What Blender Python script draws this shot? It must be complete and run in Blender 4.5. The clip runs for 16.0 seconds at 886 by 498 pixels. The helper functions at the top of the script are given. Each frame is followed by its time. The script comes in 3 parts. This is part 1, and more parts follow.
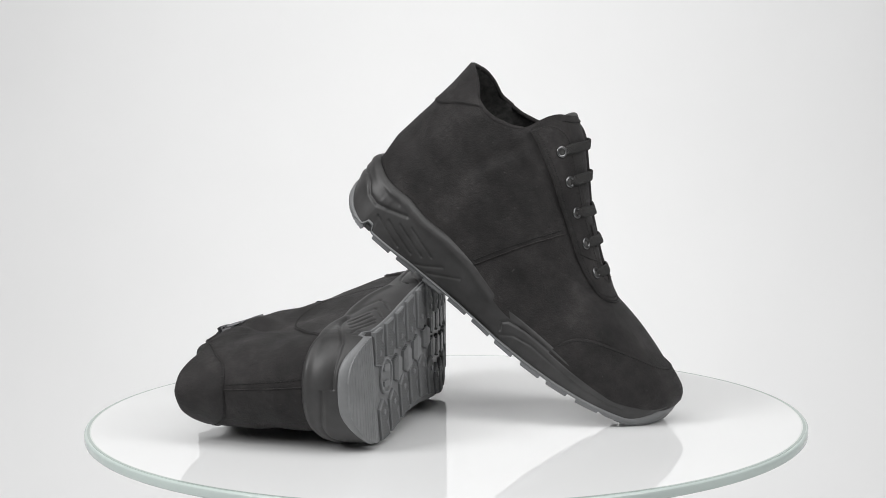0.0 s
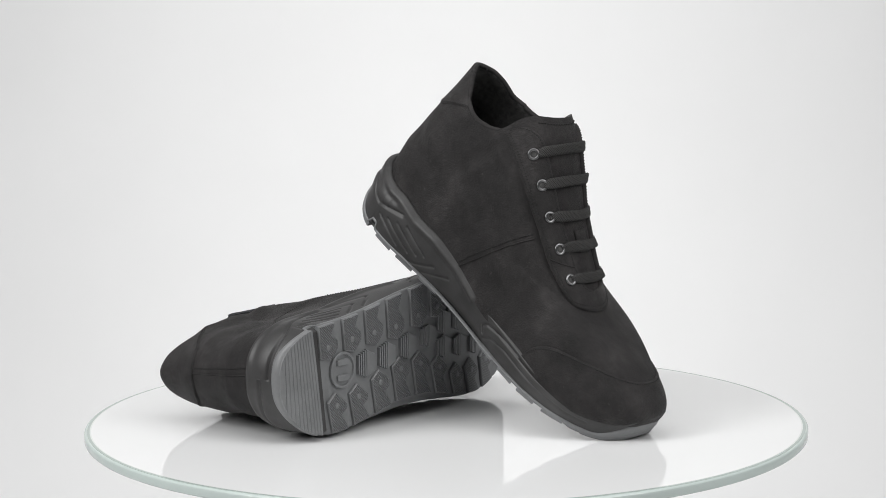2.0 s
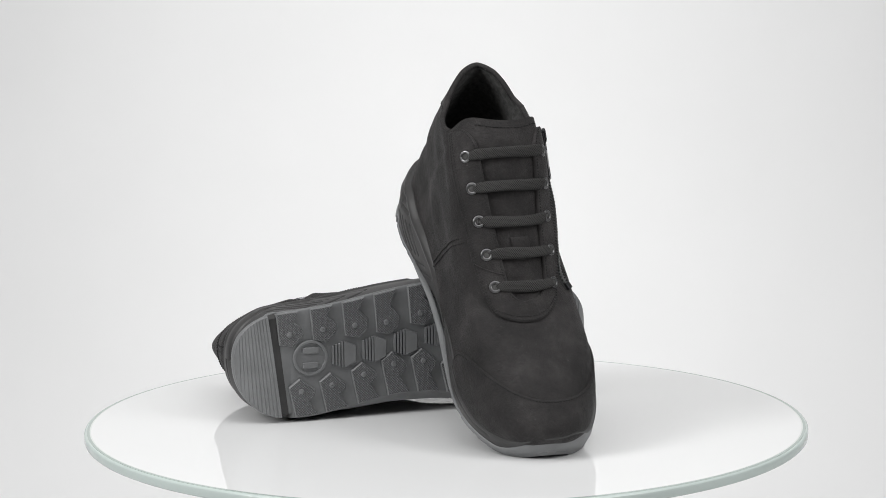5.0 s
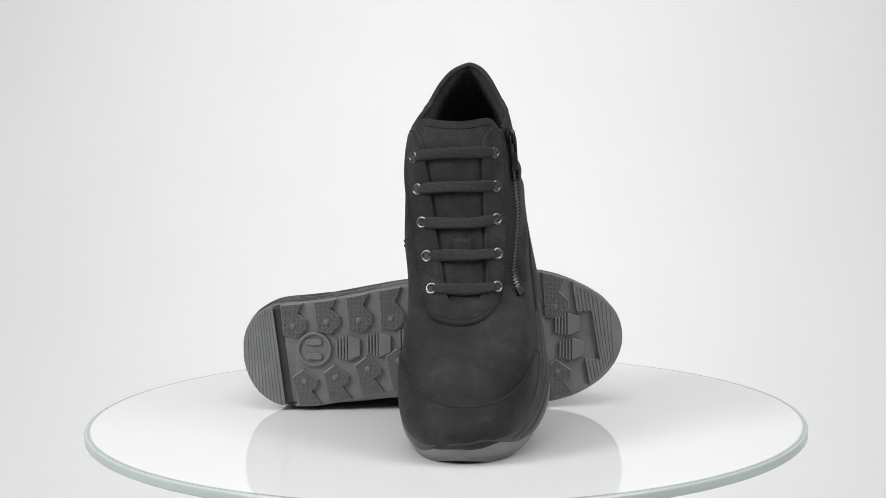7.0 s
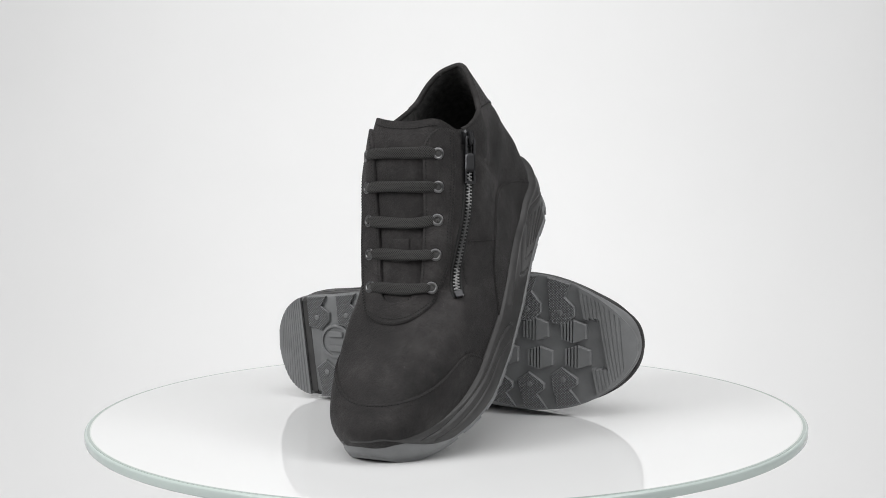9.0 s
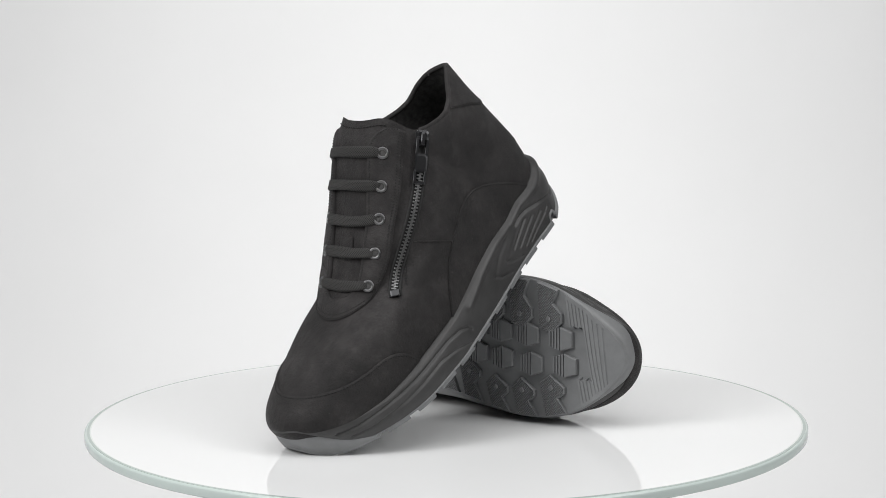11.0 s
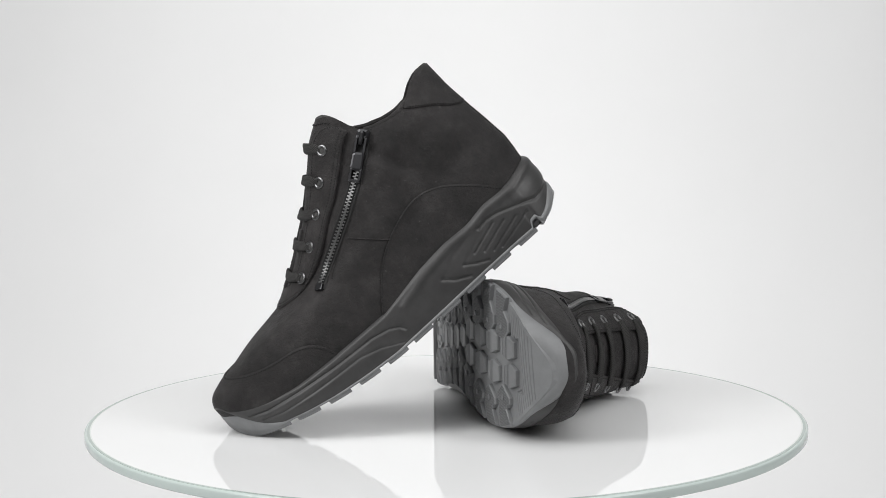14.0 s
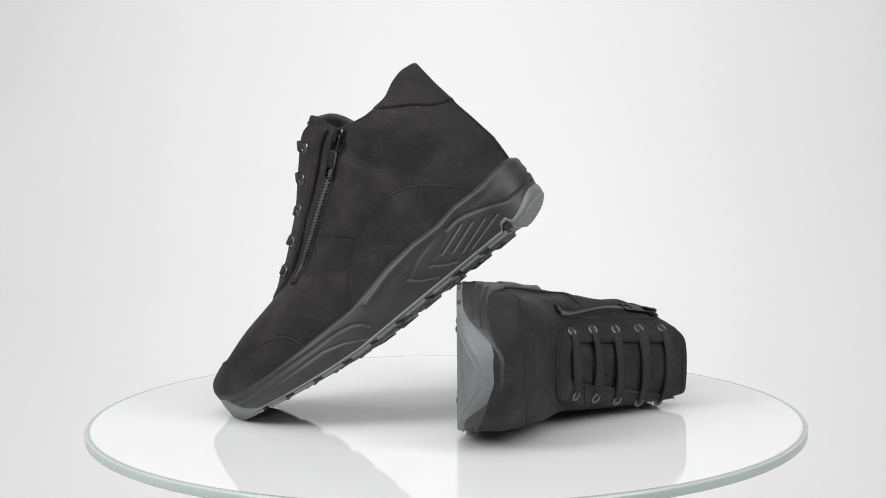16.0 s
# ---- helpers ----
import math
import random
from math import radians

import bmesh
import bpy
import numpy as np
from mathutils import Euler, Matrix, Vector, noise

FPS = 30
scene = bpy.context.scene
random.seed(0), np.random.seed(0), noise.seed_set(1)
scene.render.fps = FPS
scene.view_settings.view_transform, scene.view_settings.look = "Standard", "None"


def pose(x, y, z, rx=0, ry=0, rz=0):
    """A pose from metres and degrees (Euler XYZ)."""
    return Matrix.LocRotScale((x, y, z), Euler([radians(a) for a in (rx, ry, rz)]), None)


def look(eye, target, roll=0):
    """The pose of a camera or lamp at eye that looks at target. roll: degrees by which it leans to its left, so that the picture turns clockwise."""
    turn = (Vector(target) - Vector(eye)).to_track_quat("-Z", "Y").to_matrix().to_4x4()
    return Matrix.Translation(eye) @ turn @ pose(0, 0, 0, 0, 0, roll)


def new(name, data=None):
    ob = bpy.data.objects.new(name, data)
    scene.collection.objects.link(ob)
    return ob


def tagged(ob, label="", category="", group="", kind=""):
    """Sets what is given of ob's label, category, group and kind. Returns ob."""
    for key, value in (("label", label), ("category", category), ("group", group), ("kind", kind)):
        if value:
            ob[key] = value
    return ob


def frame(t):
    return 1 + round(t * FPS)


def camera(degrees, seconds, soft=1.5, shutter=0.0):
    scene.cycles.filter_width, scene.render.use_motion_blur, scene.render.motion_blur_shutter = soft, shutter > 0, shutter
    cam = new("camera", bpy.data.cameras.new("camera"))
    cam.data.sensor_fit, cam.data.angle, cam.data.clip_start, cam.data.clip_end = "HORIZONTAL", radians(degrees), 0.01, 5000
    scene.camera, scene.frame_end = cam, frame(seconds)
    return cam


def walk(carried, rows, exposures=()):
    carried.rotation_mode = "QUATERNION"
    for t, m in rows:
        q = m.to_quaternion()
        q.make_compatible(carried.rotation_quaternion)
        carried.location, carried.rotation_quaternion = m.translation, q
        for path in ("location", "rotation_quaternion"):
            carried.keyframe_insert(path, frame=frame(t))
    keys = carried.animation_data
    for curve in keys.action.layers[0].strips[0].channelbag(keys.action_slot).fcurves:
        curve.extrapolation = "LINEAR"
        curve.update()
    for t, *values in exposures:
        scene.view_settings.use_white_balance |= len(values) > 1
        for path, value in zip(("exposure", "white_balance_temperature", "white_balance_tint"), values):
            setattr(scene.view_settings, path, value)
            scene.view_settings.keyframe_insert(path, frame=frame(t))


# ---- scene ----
# A pair of black ankle boots turning on a glass-edged disc before a white seamless backdrop.

# ---- camera ----
EYE_Y, EYE_Z = -1.2206, 0.2520
cam = camera(28.24, 16.0, soft=0.9)
CAM = Matrix.Translation((0, EYE_Y, EYE_Z)) @ pose(0, 0, 0, 90 - 6.287, 0, 0.059) @ pose(0, 0, 0, 0, 0, -0.455)
walk(cam, [(0.0, CAM), (16.0, CAM)])

# ---- world and studio lights ----
world = bpy.data.worlds.new("studio")
scene.world = world
world.use_nodes = True
world.node_tree.nodes["Background"].inputs[0].default_value = (0.99, 0.995, 1.0, 1)
world.node_tree.nodes["Background"].inputs[1].default_value = 0.1


def softbox(name, eye, target, size, power, size_y=None):
    lamp = bpy.data.lights.new(name, "AREA")
    lamp.energy, lamp.shape, lamp.size, lamp.size_y = power, "RECTANGLE", size, size_y or size
    ob = new(name, lamp)
    ob.matrix_world = look(eye, target)
    return ob


softbox("overhead_softbox", (0, -0.6, 1.75), (0, 0, 0), 2.3, 27, 1.7)
softbox("side_softbox", (-1.5, -0.9, 1.2), (0, 0, 0.1), 0.7, 30, 1.1)
softbox("side_softbox", (1.5, -0.9, 1.2), (0, 0, 0.1), 0.7, 18.5, 1.1)
softbox("backdrop_softbox", (0.05, 0.8, 1.35), (0.05, 1.85, -0.15), 0.6, 6.6, 0.5).data.spread = radians(114)
scene.view_settings.exposure = -0.15


# ---- materials ----
def material(name, color, rough=0.6, metal=0.0, spec=0.5):
    m = bpy.data.materials.new(name)
    m.use_nodes = True
    b = m.node_tree.nodes["Principled BSDF"]
    b.inputs["Base Color"].default_value = (*color, 1)
    b.inputs["Roughness"].default_value = rough
    b.inputs["Metallic"].default_value = metal
    b.inputs["Specular IOR Level"].default_value = spec
    return m, m.node_tree.nodes, m.node_tree.links, b


def noise_tex(nodes, links, scale, detail=4.0, rough=0.6):
    co = nodes.new("ShaderNodeTexCoord")
    n = nodes.new("ShaderNodeTexNoise")
    n.inputs["Scale"].default_value, n.inputs["Detail"].default_value, n.inputs["Roughness"].default_value = scale, detail, rough
    links.new(co.outputs["Object"], n.inputs["Vector"])
    return n


def ramp(nodes, links, src, stops):
    r = nodes.new("ShaderNodeValToRGB")
    els = r.color_ramp.elements
    while len(els) < len(stops):
        els.new(0.5)
    for e, (p, c) in zip(els, stops):
        e.position, e.color = p, (*c, 1) if len(c) == 3 else c
    links.new(src, r.inputs[0])
    return r


def bump(nodes, links, b, src, strength, dist, before=None):
    n = nodes.new("ShaderNodeBump")
    n.inputs["Strength"].default_value, n.inputs["Distance"].default_value = strength, dist
    links.new(src, n.inputs["Height"])
    if before:
        links.new(before.outputs[0], n.inputs["Normal"])
    links.new(n.outputs[0], b.inputs["Normal"])
    return n


def nubuck():
    """Matt black nubuck: soft nap, lighter rubbed patches, pores."""
    m, nodes, links, b = material("black_nubuck", (0.02, 0.02, 0.02), 0.8, 0, 0.22)
    big = noise_tex(nodes, links, 26, 9, 0.74)
    col = ramp(nodes, links, big.outputs[0], [(0.36, (0.0155, 0.0145, 0.0145)), (0.52, (0.0255, 0.0235, 0.0235)), (0.68, (0.046, 0.0422, 0.042))])
    speck = noise_tex(nodes, links, 420, 2, 0.5)
    dots = ramp(nodes, links, speck.outputs[0], [(0.70, (0, 0, 0)), (0.80, (0.045, 0.043, 0.042))])
    add = nodes.new("ShaderNodeMix")
    add.data_type, add.blend_type = "RGBA", "ADD"
    add.inputs["Factor"].default_value = 0.8
    links.new(col.outputs[0], add.inputs["A"])
    links.new(dots.outputs[0], add.inputs["B"])
    links.new(add.outputs["Result"], b.inputs["Base Color"])
    rr = ramp(nodes, links, big.outputs[0], [(0.3, (0.72,) * 3), (0.75, (0.48,) * 3)])
    links.new(rr.outputs[0], b.inputs["Roughness"])
    fine = noise_tex(nodes, links, 700, 4, 0.75)
    mid = noise_tex(nodes, links, 75, 6, 0.65)
    one = bump(nodes, links, b, mid.outputs[0], 0.5, 0.002)
    bump(nodes, links, b, fine.outputs[0], 0.8, 0.0009, one)
    b.inputs["Sheen Weight"].default_value = 0.035
    b.inputs["Sheen Roughness"].default_value = 0.45
    return m


def rubber(name, dark, light, rough, scale=60):
    m, nodes, links, b = material(name, dark, rough, 0, 0.4)
    big = noise_tex(nodes, links, scale, 4, 0.6)
    col = ramp(nodes, links, big.outputs[0], [(0.35, dark), (0.7, light)])
    links.new(col.outputs[0], b.inputs["Base Color"])
    fine = noise_tex(nodes, links, 1400, 2, 0.6)
    bump(nodes, links, b, fine.outputs[0], 0.2, 0.0003)
    return m


def knurled():
    """Grey rubber with a fine crossed relief."""
    m, nodes, links, b = material("knurled_rubber", (0.075, 0.077, 0.078), 0.6, 0, 0.4)
    co = nodes.new("ShaderNodeTexCoord")
    rot = nodes.new("ShaderNodeMapping")
    rot.inputs["Rotation"].default_value = (0, 0, radians(45))
    links.new(co.outputs["Object"], rot.inputs["Vector"])
    waves = []
    for axis in ("X", "Y"):
        w = nodes.new("ShaderNodeTexWave")
        w.bands_direction = axis
        w.inputs["Scale"].default_value = 240
        links.new(rot.outputs[0], w.inputs["Vector"])
        waves.append(w)
    mx = nodes.new("ShaderNodeMath")
    mx.operation = "MINIMUM"
    links.new(waves[0].outputs["Fac"], mx.inputs[0])
    links.new(waves[1].outputs["Fac"], mx.inputs[1])
    # shade in the relief's hollows is put into the colour
    col = ramp(nodes, links, mx.outputs[0], [(0.1, (0.1, 0.102, 0.104)), (0.6, (0.2, 0.204, 0.207))])
    links.new(col.outputs[0], b.inputs["Base Color"])
    bump(nodes, links, b, mx.outputs[0], 0.9, 0.0008)
    return m


def woven():
    """Flat braided black lace."""
    m, nodes, links, b = material("braided_lace", (0.03, 0.03, 0.03), 0.85, 0, 0.2)
    co = nodes.new("ShaderNodeTexCoord")
    waves = []
    for ang in (38, -38):
        rot = nodes.new("ShaderNodeMapping")
        rot.inputs["Rotation"].default_value = (0, 0, radians(ang))
        links.new(co.outputs["UV"], rot.inputs["Vector"])
        w = nodes.new("ShaderNodeTexWave")
        w.inputs["Scale"].default_value = 290
        links.new(rot.outputs[0], w.inputs["Vector"])
        waves.append(w)
    mx = nodes.new("ShaderNodeMath")
    mx.operation = "MAXIMUM"
    links.new(waves[0].outputs["Fac"], mx.inputs[0])
    links.new(waves[1].outputs["Fac"], mx.inputs[1])
    # gaps between the strands are painted darker, as if shaded
    col = ramp(nodes, links, mx.outputs[0], [(0.3, (0.017, 0.017, 0.017)), (0.9, (0.06, 0.0585, 0.057))])
    links.new(col.outputs[0], b.inputs["Base Color"])
    bump(nodes, links, b, mx.outputs[0], 0.8, 0.0006)
    return m


NUBUCK = nubuck()
MIDSOLE = rubber("black_midsole_foam", (0.037, 0.0362, 0.0362), (0.054, 0.053, 0.053), 0.45)
OUTSOLE = rubber("grey_outsole_rubber", (0.165, 0.168, 0.171), (0.2, 0.204, 0.207), 0.45)
KNURL = knurled()
LACE = woven()
THREAD = rubber("black_thread", (0.010, 0.0098, 0.0096), (0.017, 0.0166, 0.0162), 0.75)
LINING = rubber("black_fleece_lining", (0.045, 0.045, 0.044), (0.1, 0.098, 0.096), 0.95, 300)
BRIGHT = material("worn_zip_metal", (0.2, 0.2, 0.2), 0.42, 1.0)[0]
ZIP_TAPE = rubber("black_zip_tape", (0.012, 0.012, 0.012), (0.022, 0.022, 0.022), 0.8, 400)
GUNMETAL = material("gunmetal", (0.06, 0.06, 0.063), 0.3, 0.9)[0]
EYELET = material("silvered_eyelet", (0.2, 0.2, 0.203), 0.28, 1.0)[0]
BLACK_METAL = material("black_lacquered_metal", (0.03, 0.03, 0.032), 0.3, 0.6)[0]


def plain_white():
    m, nodes, links, b = material("white_backdrop_paper", (0.8, 0.8, 0.8), 0.9, 0, 0.1)
    n = noise_tex(nodes, links, 3, 3, 0.5)
    col = ramp(nodes, links, n.outputs[0], [(0.3, (0.79, 0.79, 0.79)), (0.7, (0.81, 0.81, 0.81))])
    links.new(col.outputs[0], b.inputs["Base Color"])
    return m


def disc_top():
    m, nodes, links, b = material("white_backed_glass", (0.8, 0.803, 0.803), 0.02, 0, 0.24)
    n = noise_tex(nodes, links, 220, 5, 0.7)
    r = ramp(nodes, links, n.outputs[0], [(0.5, (0.012,) * 3), (0.8, (0.05,) * 3)])
    links.new(r.outputs[0], b.inputs["Roughness"])
    return m


PAPER = plain_white()
DISC_TOP = disc_top()
RIM = material("green_glass_edge", (0.54, 0.61, 0.585), 0.12, 0, 0.5)[0]
GLASS_BAND = material("clear_glass_margin", (0.7, 0.73, 0.71), 0.05, 0, 0.3)[0]
GLASS_LINE = material("green_glass_arris", (0.4, 0.46, 0.43), 0.1, 0, 0.3)[0]
BASE = material("white_lacquer", (0.8, 0.8, 0.8), 0.4)[0]

# ---- setting ----


def mesh_ob(name, bm, mat, parent=None, label="", smooth=True, kind=""):
    me = bpy.data.meshes.new(name)
    bmesh.ops.recalc_face_normals(bm, faces=bm.faces[:])
    bm.to_mesh(me)
    bm.free()
    me.materials.append(mat)
    for f in me.polygons:
        f.use_smooth = smooth
    ob = new(name, me)
    if parent:
        ob.parent = parent
    return tagged(ob, label=label, kind=kind)


def part(name, bm, mat, parent, label="", smooth=True, kind=""):
    return mesh_ob(name, bm, mat, parent, label, smooth, kind)


def grid_faces(bm, rows, close=False, flip=False):
    """Quads between equal rows of vertices."""
    n = len(rows[0])
    for a, b in zip(rows, rows[1:]):
        for j in range(n if close else n - 1):
            k = (j + 1) % n
            q = (a[j], a[k], b[k], b[j])
            bm.faces.new(q[::-1] if flip else q)


def backdrop():
    """One sweep of paper: floor, round cove, back wall; it closes round and above the camera."""
    bm = bmesh.new()
    prof = []
    for i in range(5):
        prof.append((-3.0 + 0.95 * i, -0.6))
    r, yc = 1.2, 0.9
    for i in range(1, 33):
        a = math.pi / 2 * i / 32
        prof.append((yc + r * math.sin(a), -0.6 + r - r * math.cos(a)))
    prof += [(yc + r, 2.0), (yc + r, 2.8)]
    rows = [[bm.verts.new((x, y, z)) for x in (-3, -2, -1, 0, 1, 2, 3)] for y, z in prof]
    grid_faces(bm, rows)
    return tagged(mesh_ob("backdrop", bm, PAPER), "white seamless paper sweep behind the turning disc", "backdrop", kind="structure")


backdrop()


def lathe(bm, prof, n=128):
    rows = [[bm.verts.new((r * math.cos(2 * math.pi * i / n), r * math.sin(2 * math.pi * i / n), z)) for i in range(n)] for r, z in prof]
    grid_faces(bm, rows, close=True)
    return rows


def turntable():
    root = tagged(new("turntable"), "round white-backed glass turntable disc with green edge on a pedestal", "turntable")
    bm = bmesh.new()
    rows = lathe(bm, [(0.2482, -0.0015), (0.2482, -0.0002), (0.24815, 0.0), (0.248, 0.0), (0.2464, 0.0), (0.2455, 0.0), (0.12, 0.0), (0.01, 0.0)])
    bm.faces.new(rows[-1])
    top = part("glass_top", bm, DISC_TOP, root, "glossy white-backed glass surface")
    # clear glass shows beyond the white backing
    top.data.materials.append(GLASS_BAND)
    top.data.materials.append(GLASS_LINE)
    for f in top.data.polygons:
        far = math.hypot(f.center.x, f.center.y)
        f.material_index = 2 if far > 0.2463 else 1 if far > 0.2455 else 0
    bm = bmesh.new()
    lathe(bm, [(0.2481, -0.0003), (0.249, -0.0003), (0.2492, -0.0004), (0.2499, -0.0011), (0.25, -0.0013), (0.25, -0.0057), (0.2499, -0.0059), (0.2492, -0.0066), (0.249, -0.0067), (0.2, -0.0067)])
    part("glass_edge", bm, RIM, root, "polished pale green glass edge")
    bm = bmesh.new()
    rows = lathe(bm, [(0.05, -0.0067), (0.12, -0.0068), (0.125, -0.012), (0.125, -0.588), (0.13, -0.6)])
    part("pedestal", bm, BASE, root)
    return root


TABLE = turntable()

# ---- boots ----
# Boot space: x from heel to toe, m to the inner side, z up from the tread; millimetres here, metres in the mesh.


def table(xs, ys, soft=6.0):
    """A smooth function through a few stations."""
    g = np.linspace(-20, 300, 641)
    v = np.interp(g, xs, ys)
    k = np.exp(-0.5 * (np.arange(-60, 61) * 0.5 / soft) ** 2)
    v = np.convolve(np.pad(v, 60, mode="edge"), k / k.sum(), mode="valid")
    return lambda x: np.interp(x, g, v)


HEEL, LENGTH = -2.2, 270.5
tread_z = table([0, 9, 23, 150, 175, 198, 220, 243, 255, 262, 268, 274], [9, 4, 0, 0, 2.5, 6, 10, 15, 18, 22, 28, 40], 2.5)
feather_z = table([0, 10, 20, 32, 42, 60, 80, 105, 140, 165, 190, 215, 240, 262, 272], [40.5, 39, 37, 37.3, 38.4, 35.2, 36.5, 34.5, 27.5, 28, 28.4, 29.5, 34, 43.5, 50.5], 3.5)
sole_in = table([0, 40, 70, 110, 150, 190, 215, 270], [33.5, 34, 38, 46, 52, 57, 58.2, 58])
sole_out = table([0, 50, 80, 110, 140, 170, 200, 230, 270], [40, 40.5, 35, 28.5, 28.5, 34.5, 39.5, 42.5, 43])
top_in = table([0, 40, 70, 110, 150, 190, 215, 270], [32, 34, 38, 45.5, 50.5, 54, 55, 55])
top_out = table([0, 50, 80, 110, 140, 170, 200, 230, 270], [36.5, 38.5, 37.5, 35, 35, 37.5, 40.5, 42.5, 43])


def end_round(x, x0, x1, lh, lt, p=2.2, q=None):
    q = p if q is None else q
    back = np.clip((x0 + lh - x) / lh, 0, 1)
    front = np.clip((x - (x1 - lt)) / lt, 0, 1)
    return (1 - back ** p) ** (1 / p) * (1 - front ** q) ** (1 / q)


def around(n):
    """Stations round a loop: 0 at the heel, over the inner side to the toe at 0.5, back over the outer side."""
    return np.linspace(0, 1, n, endpoint=False)


def loop_x(u, x0, x1):
    """Stations crowd at both ends, so that they round off evenly."""
    c = (1 - np.cos(2 * np.pi * u)) / 2
    return x0 + (x1 - x0) * c


def sole_loop(u, up, out=0.0):
    """The sole's outline at a height from 0 (tread) to 1 (edge of the upper)."""
    x0, x1 = HEEL - out, LENGTH + out - 1.5 * up
    x = loop_x(u, x0, x1)
    e = end_round(x, x0, x1, 38, 84, 2.2, 1.97)
    win = sole_in(x) * (1 - up) + top_in(x) * up + out
    wout = sole_out(x) * (1 - up) + top_out(x) * up + out
    mid = 5.0 * np.clip((x - 200) / 72, 0, 1)
    m = np.where(u <= 0.5, mid + (win - mid) * e, mid - (wout + mid) * e)
    return x, m


def heel_notch(x, m):
    """The cross groove behind the heel cuts up into the sole's side."""
    d = np.abs(x - np.where(m > 0, 23.4, 31.8))
    t = np.clip((4.6 - d) / 2.4, 0, 1)
    return 5.0 * t * t * (3 - 2 * t) * np.clip((np.abs(m) - 20) / 6, 0, 1)


def bumper_z(x, m):
    """Height of the seam between grey outsole and black midsole."""
    base = tread_z(x) + 5.0 + 3.0 * np.clip((14 - x) / 14, 0, 1)
    t = np.clip(1.14 * (1 - np.abs(m - 11) / 37), 0, 1)
    bell = t * t * (3 - 2 * t) * np.clip((x - 205) / 35, 0, 1)
    return base + (49.6 - base) * bell + heel_notch(x, m)


def seg_dist(x, z, x0, z0, x1, z1):
    dx, dz = x1 - x0, z1 - z0
    t = np.clip(((x - x0) * dx + (z - z0) * dz) / (dx * dx + dz * dz), 0, 1)
    return np.hypot(x - x0 - t * dx, z - z0 - t * dz)


def line_dist(x, z, pts):
    d = None
    for (a, b), (c, e) in zip(pts, pts[1:]):
        q = seg_dist(x, z, a, b, c, e)
        d = q if d is None else np.minimum(d, q)
    return d


def midsole_relief(x, z, inner):
    """Moulded lines and panels of the midsole's side, outwards in millimetres."""
    def cut(pts, w, deep):
        return -deep * np.exp(-(line_dist(x, z, pts) / w) ** 2)

    def roll(pts, w, high):
        return high * np.exp(-(line_dist(x, z, pts) / w) ** 2)

    r = 0 * x
    if inner:
        for p in ([(46, 25.4), (68.5, 18)], [(39, 22), (62.5, 14.4)], [(31, 18.6), (57, 10.5)], [(23.5, 15.4), (51, 8.5)]):
            r = r + cut(p, 0.75, 0.9)
        r = r + cut([(-2, 20), (5, 18), (13, 17.8), (26.7, 23.8), (40.5, 28.6), (49, 29.8), (56, 28.8)], 1.2, 1.3)
        r = r + cut([(79, 16.9), (71.6, 11.7), (64, 8)], 0.9, 0.8) + cut([(79, 17), (58, 25.4)], 1.6, 0.3)
        r = r + cut([(80, 8.2), (90.4, 13.8), (96, 19.3)], 0.9, 0.8) + cut([(96, 19.3), (82, 26), (62, 31)], 1.8, 0.4)
        r = r + cut([(136, 12), (138, 15.5), (144.5, 19.5), (157, 22.3), (183, 24), (214, 26.8), (240, 29.5), (252, 33)], 0.9, 1.1)
        r = r + cut([(142, 6), (156.4, 13.7), (171, 18.2), (206, 20.6), (232, 22.8), (246, 26)], 0.9, 0.7)
        r = r + roll([(150, 9), (171, 13), (206, 15), (235, 18)], 5.0, 0.6)
    else:
        for p in ([(33, 16), (57, 8.2)], [(41, 18.5), (67, 10.2)], [(49.3, 21.6), (74, 13.8)], [(57, 25), (80, 18)]):
            r = r + cut(p, 0.75, 0.9)
        r = r + cut([(-2, 27), (6, 30), (13, 28), (19, 22.8), (27, 21.6), (36, 24.4), (49, 29)], 1.3, 1.3)
        r = r + cut([(10, 38), (20, 33.8), (30, 31.4), (39, 32.3)], 2.0, 0.7)
        r = r + cut([(72, 5), (80, 9.9), (90, 17.5)], 0.9, 0.7) + cut([(84, 6.5), (93.4, 12.5), (104, 19.2)], 0.9, 0.7)
        r = r + cut([(148, 11), (145.5, 16), (149, 20.2), (161, 23.6), (181, 25), (203, 25.7), (227, 28), (246, 33)], 0.9, 1.1)
        r = r + cut([(150, 8), (158, 15), (172, 19), (206, 20.6), (232, 22.8), (246, 26)], 0.9, 0.5)
    swell = np.exp(-((x - 18) / 20) ** 2) * np.exp(-((z - 27) / 6) ** 2) * 1.5
    return r + (0.6 if inner else 1.0) * swell + roll([(0, 37.5), (10, 36.5), (20, 34), (34, 34.5), (44, 35), (60, 32), (80, 33), (105, 30), (128, 24)], 2.8, 1.4)


def to_mesh(x, m, z, side):
    return np.stack([x, side * m, z], -1) * 0.001


def add_rows(bm, arrays):
    return [[bm.verts.new(p) for p in a] for a in arrays]


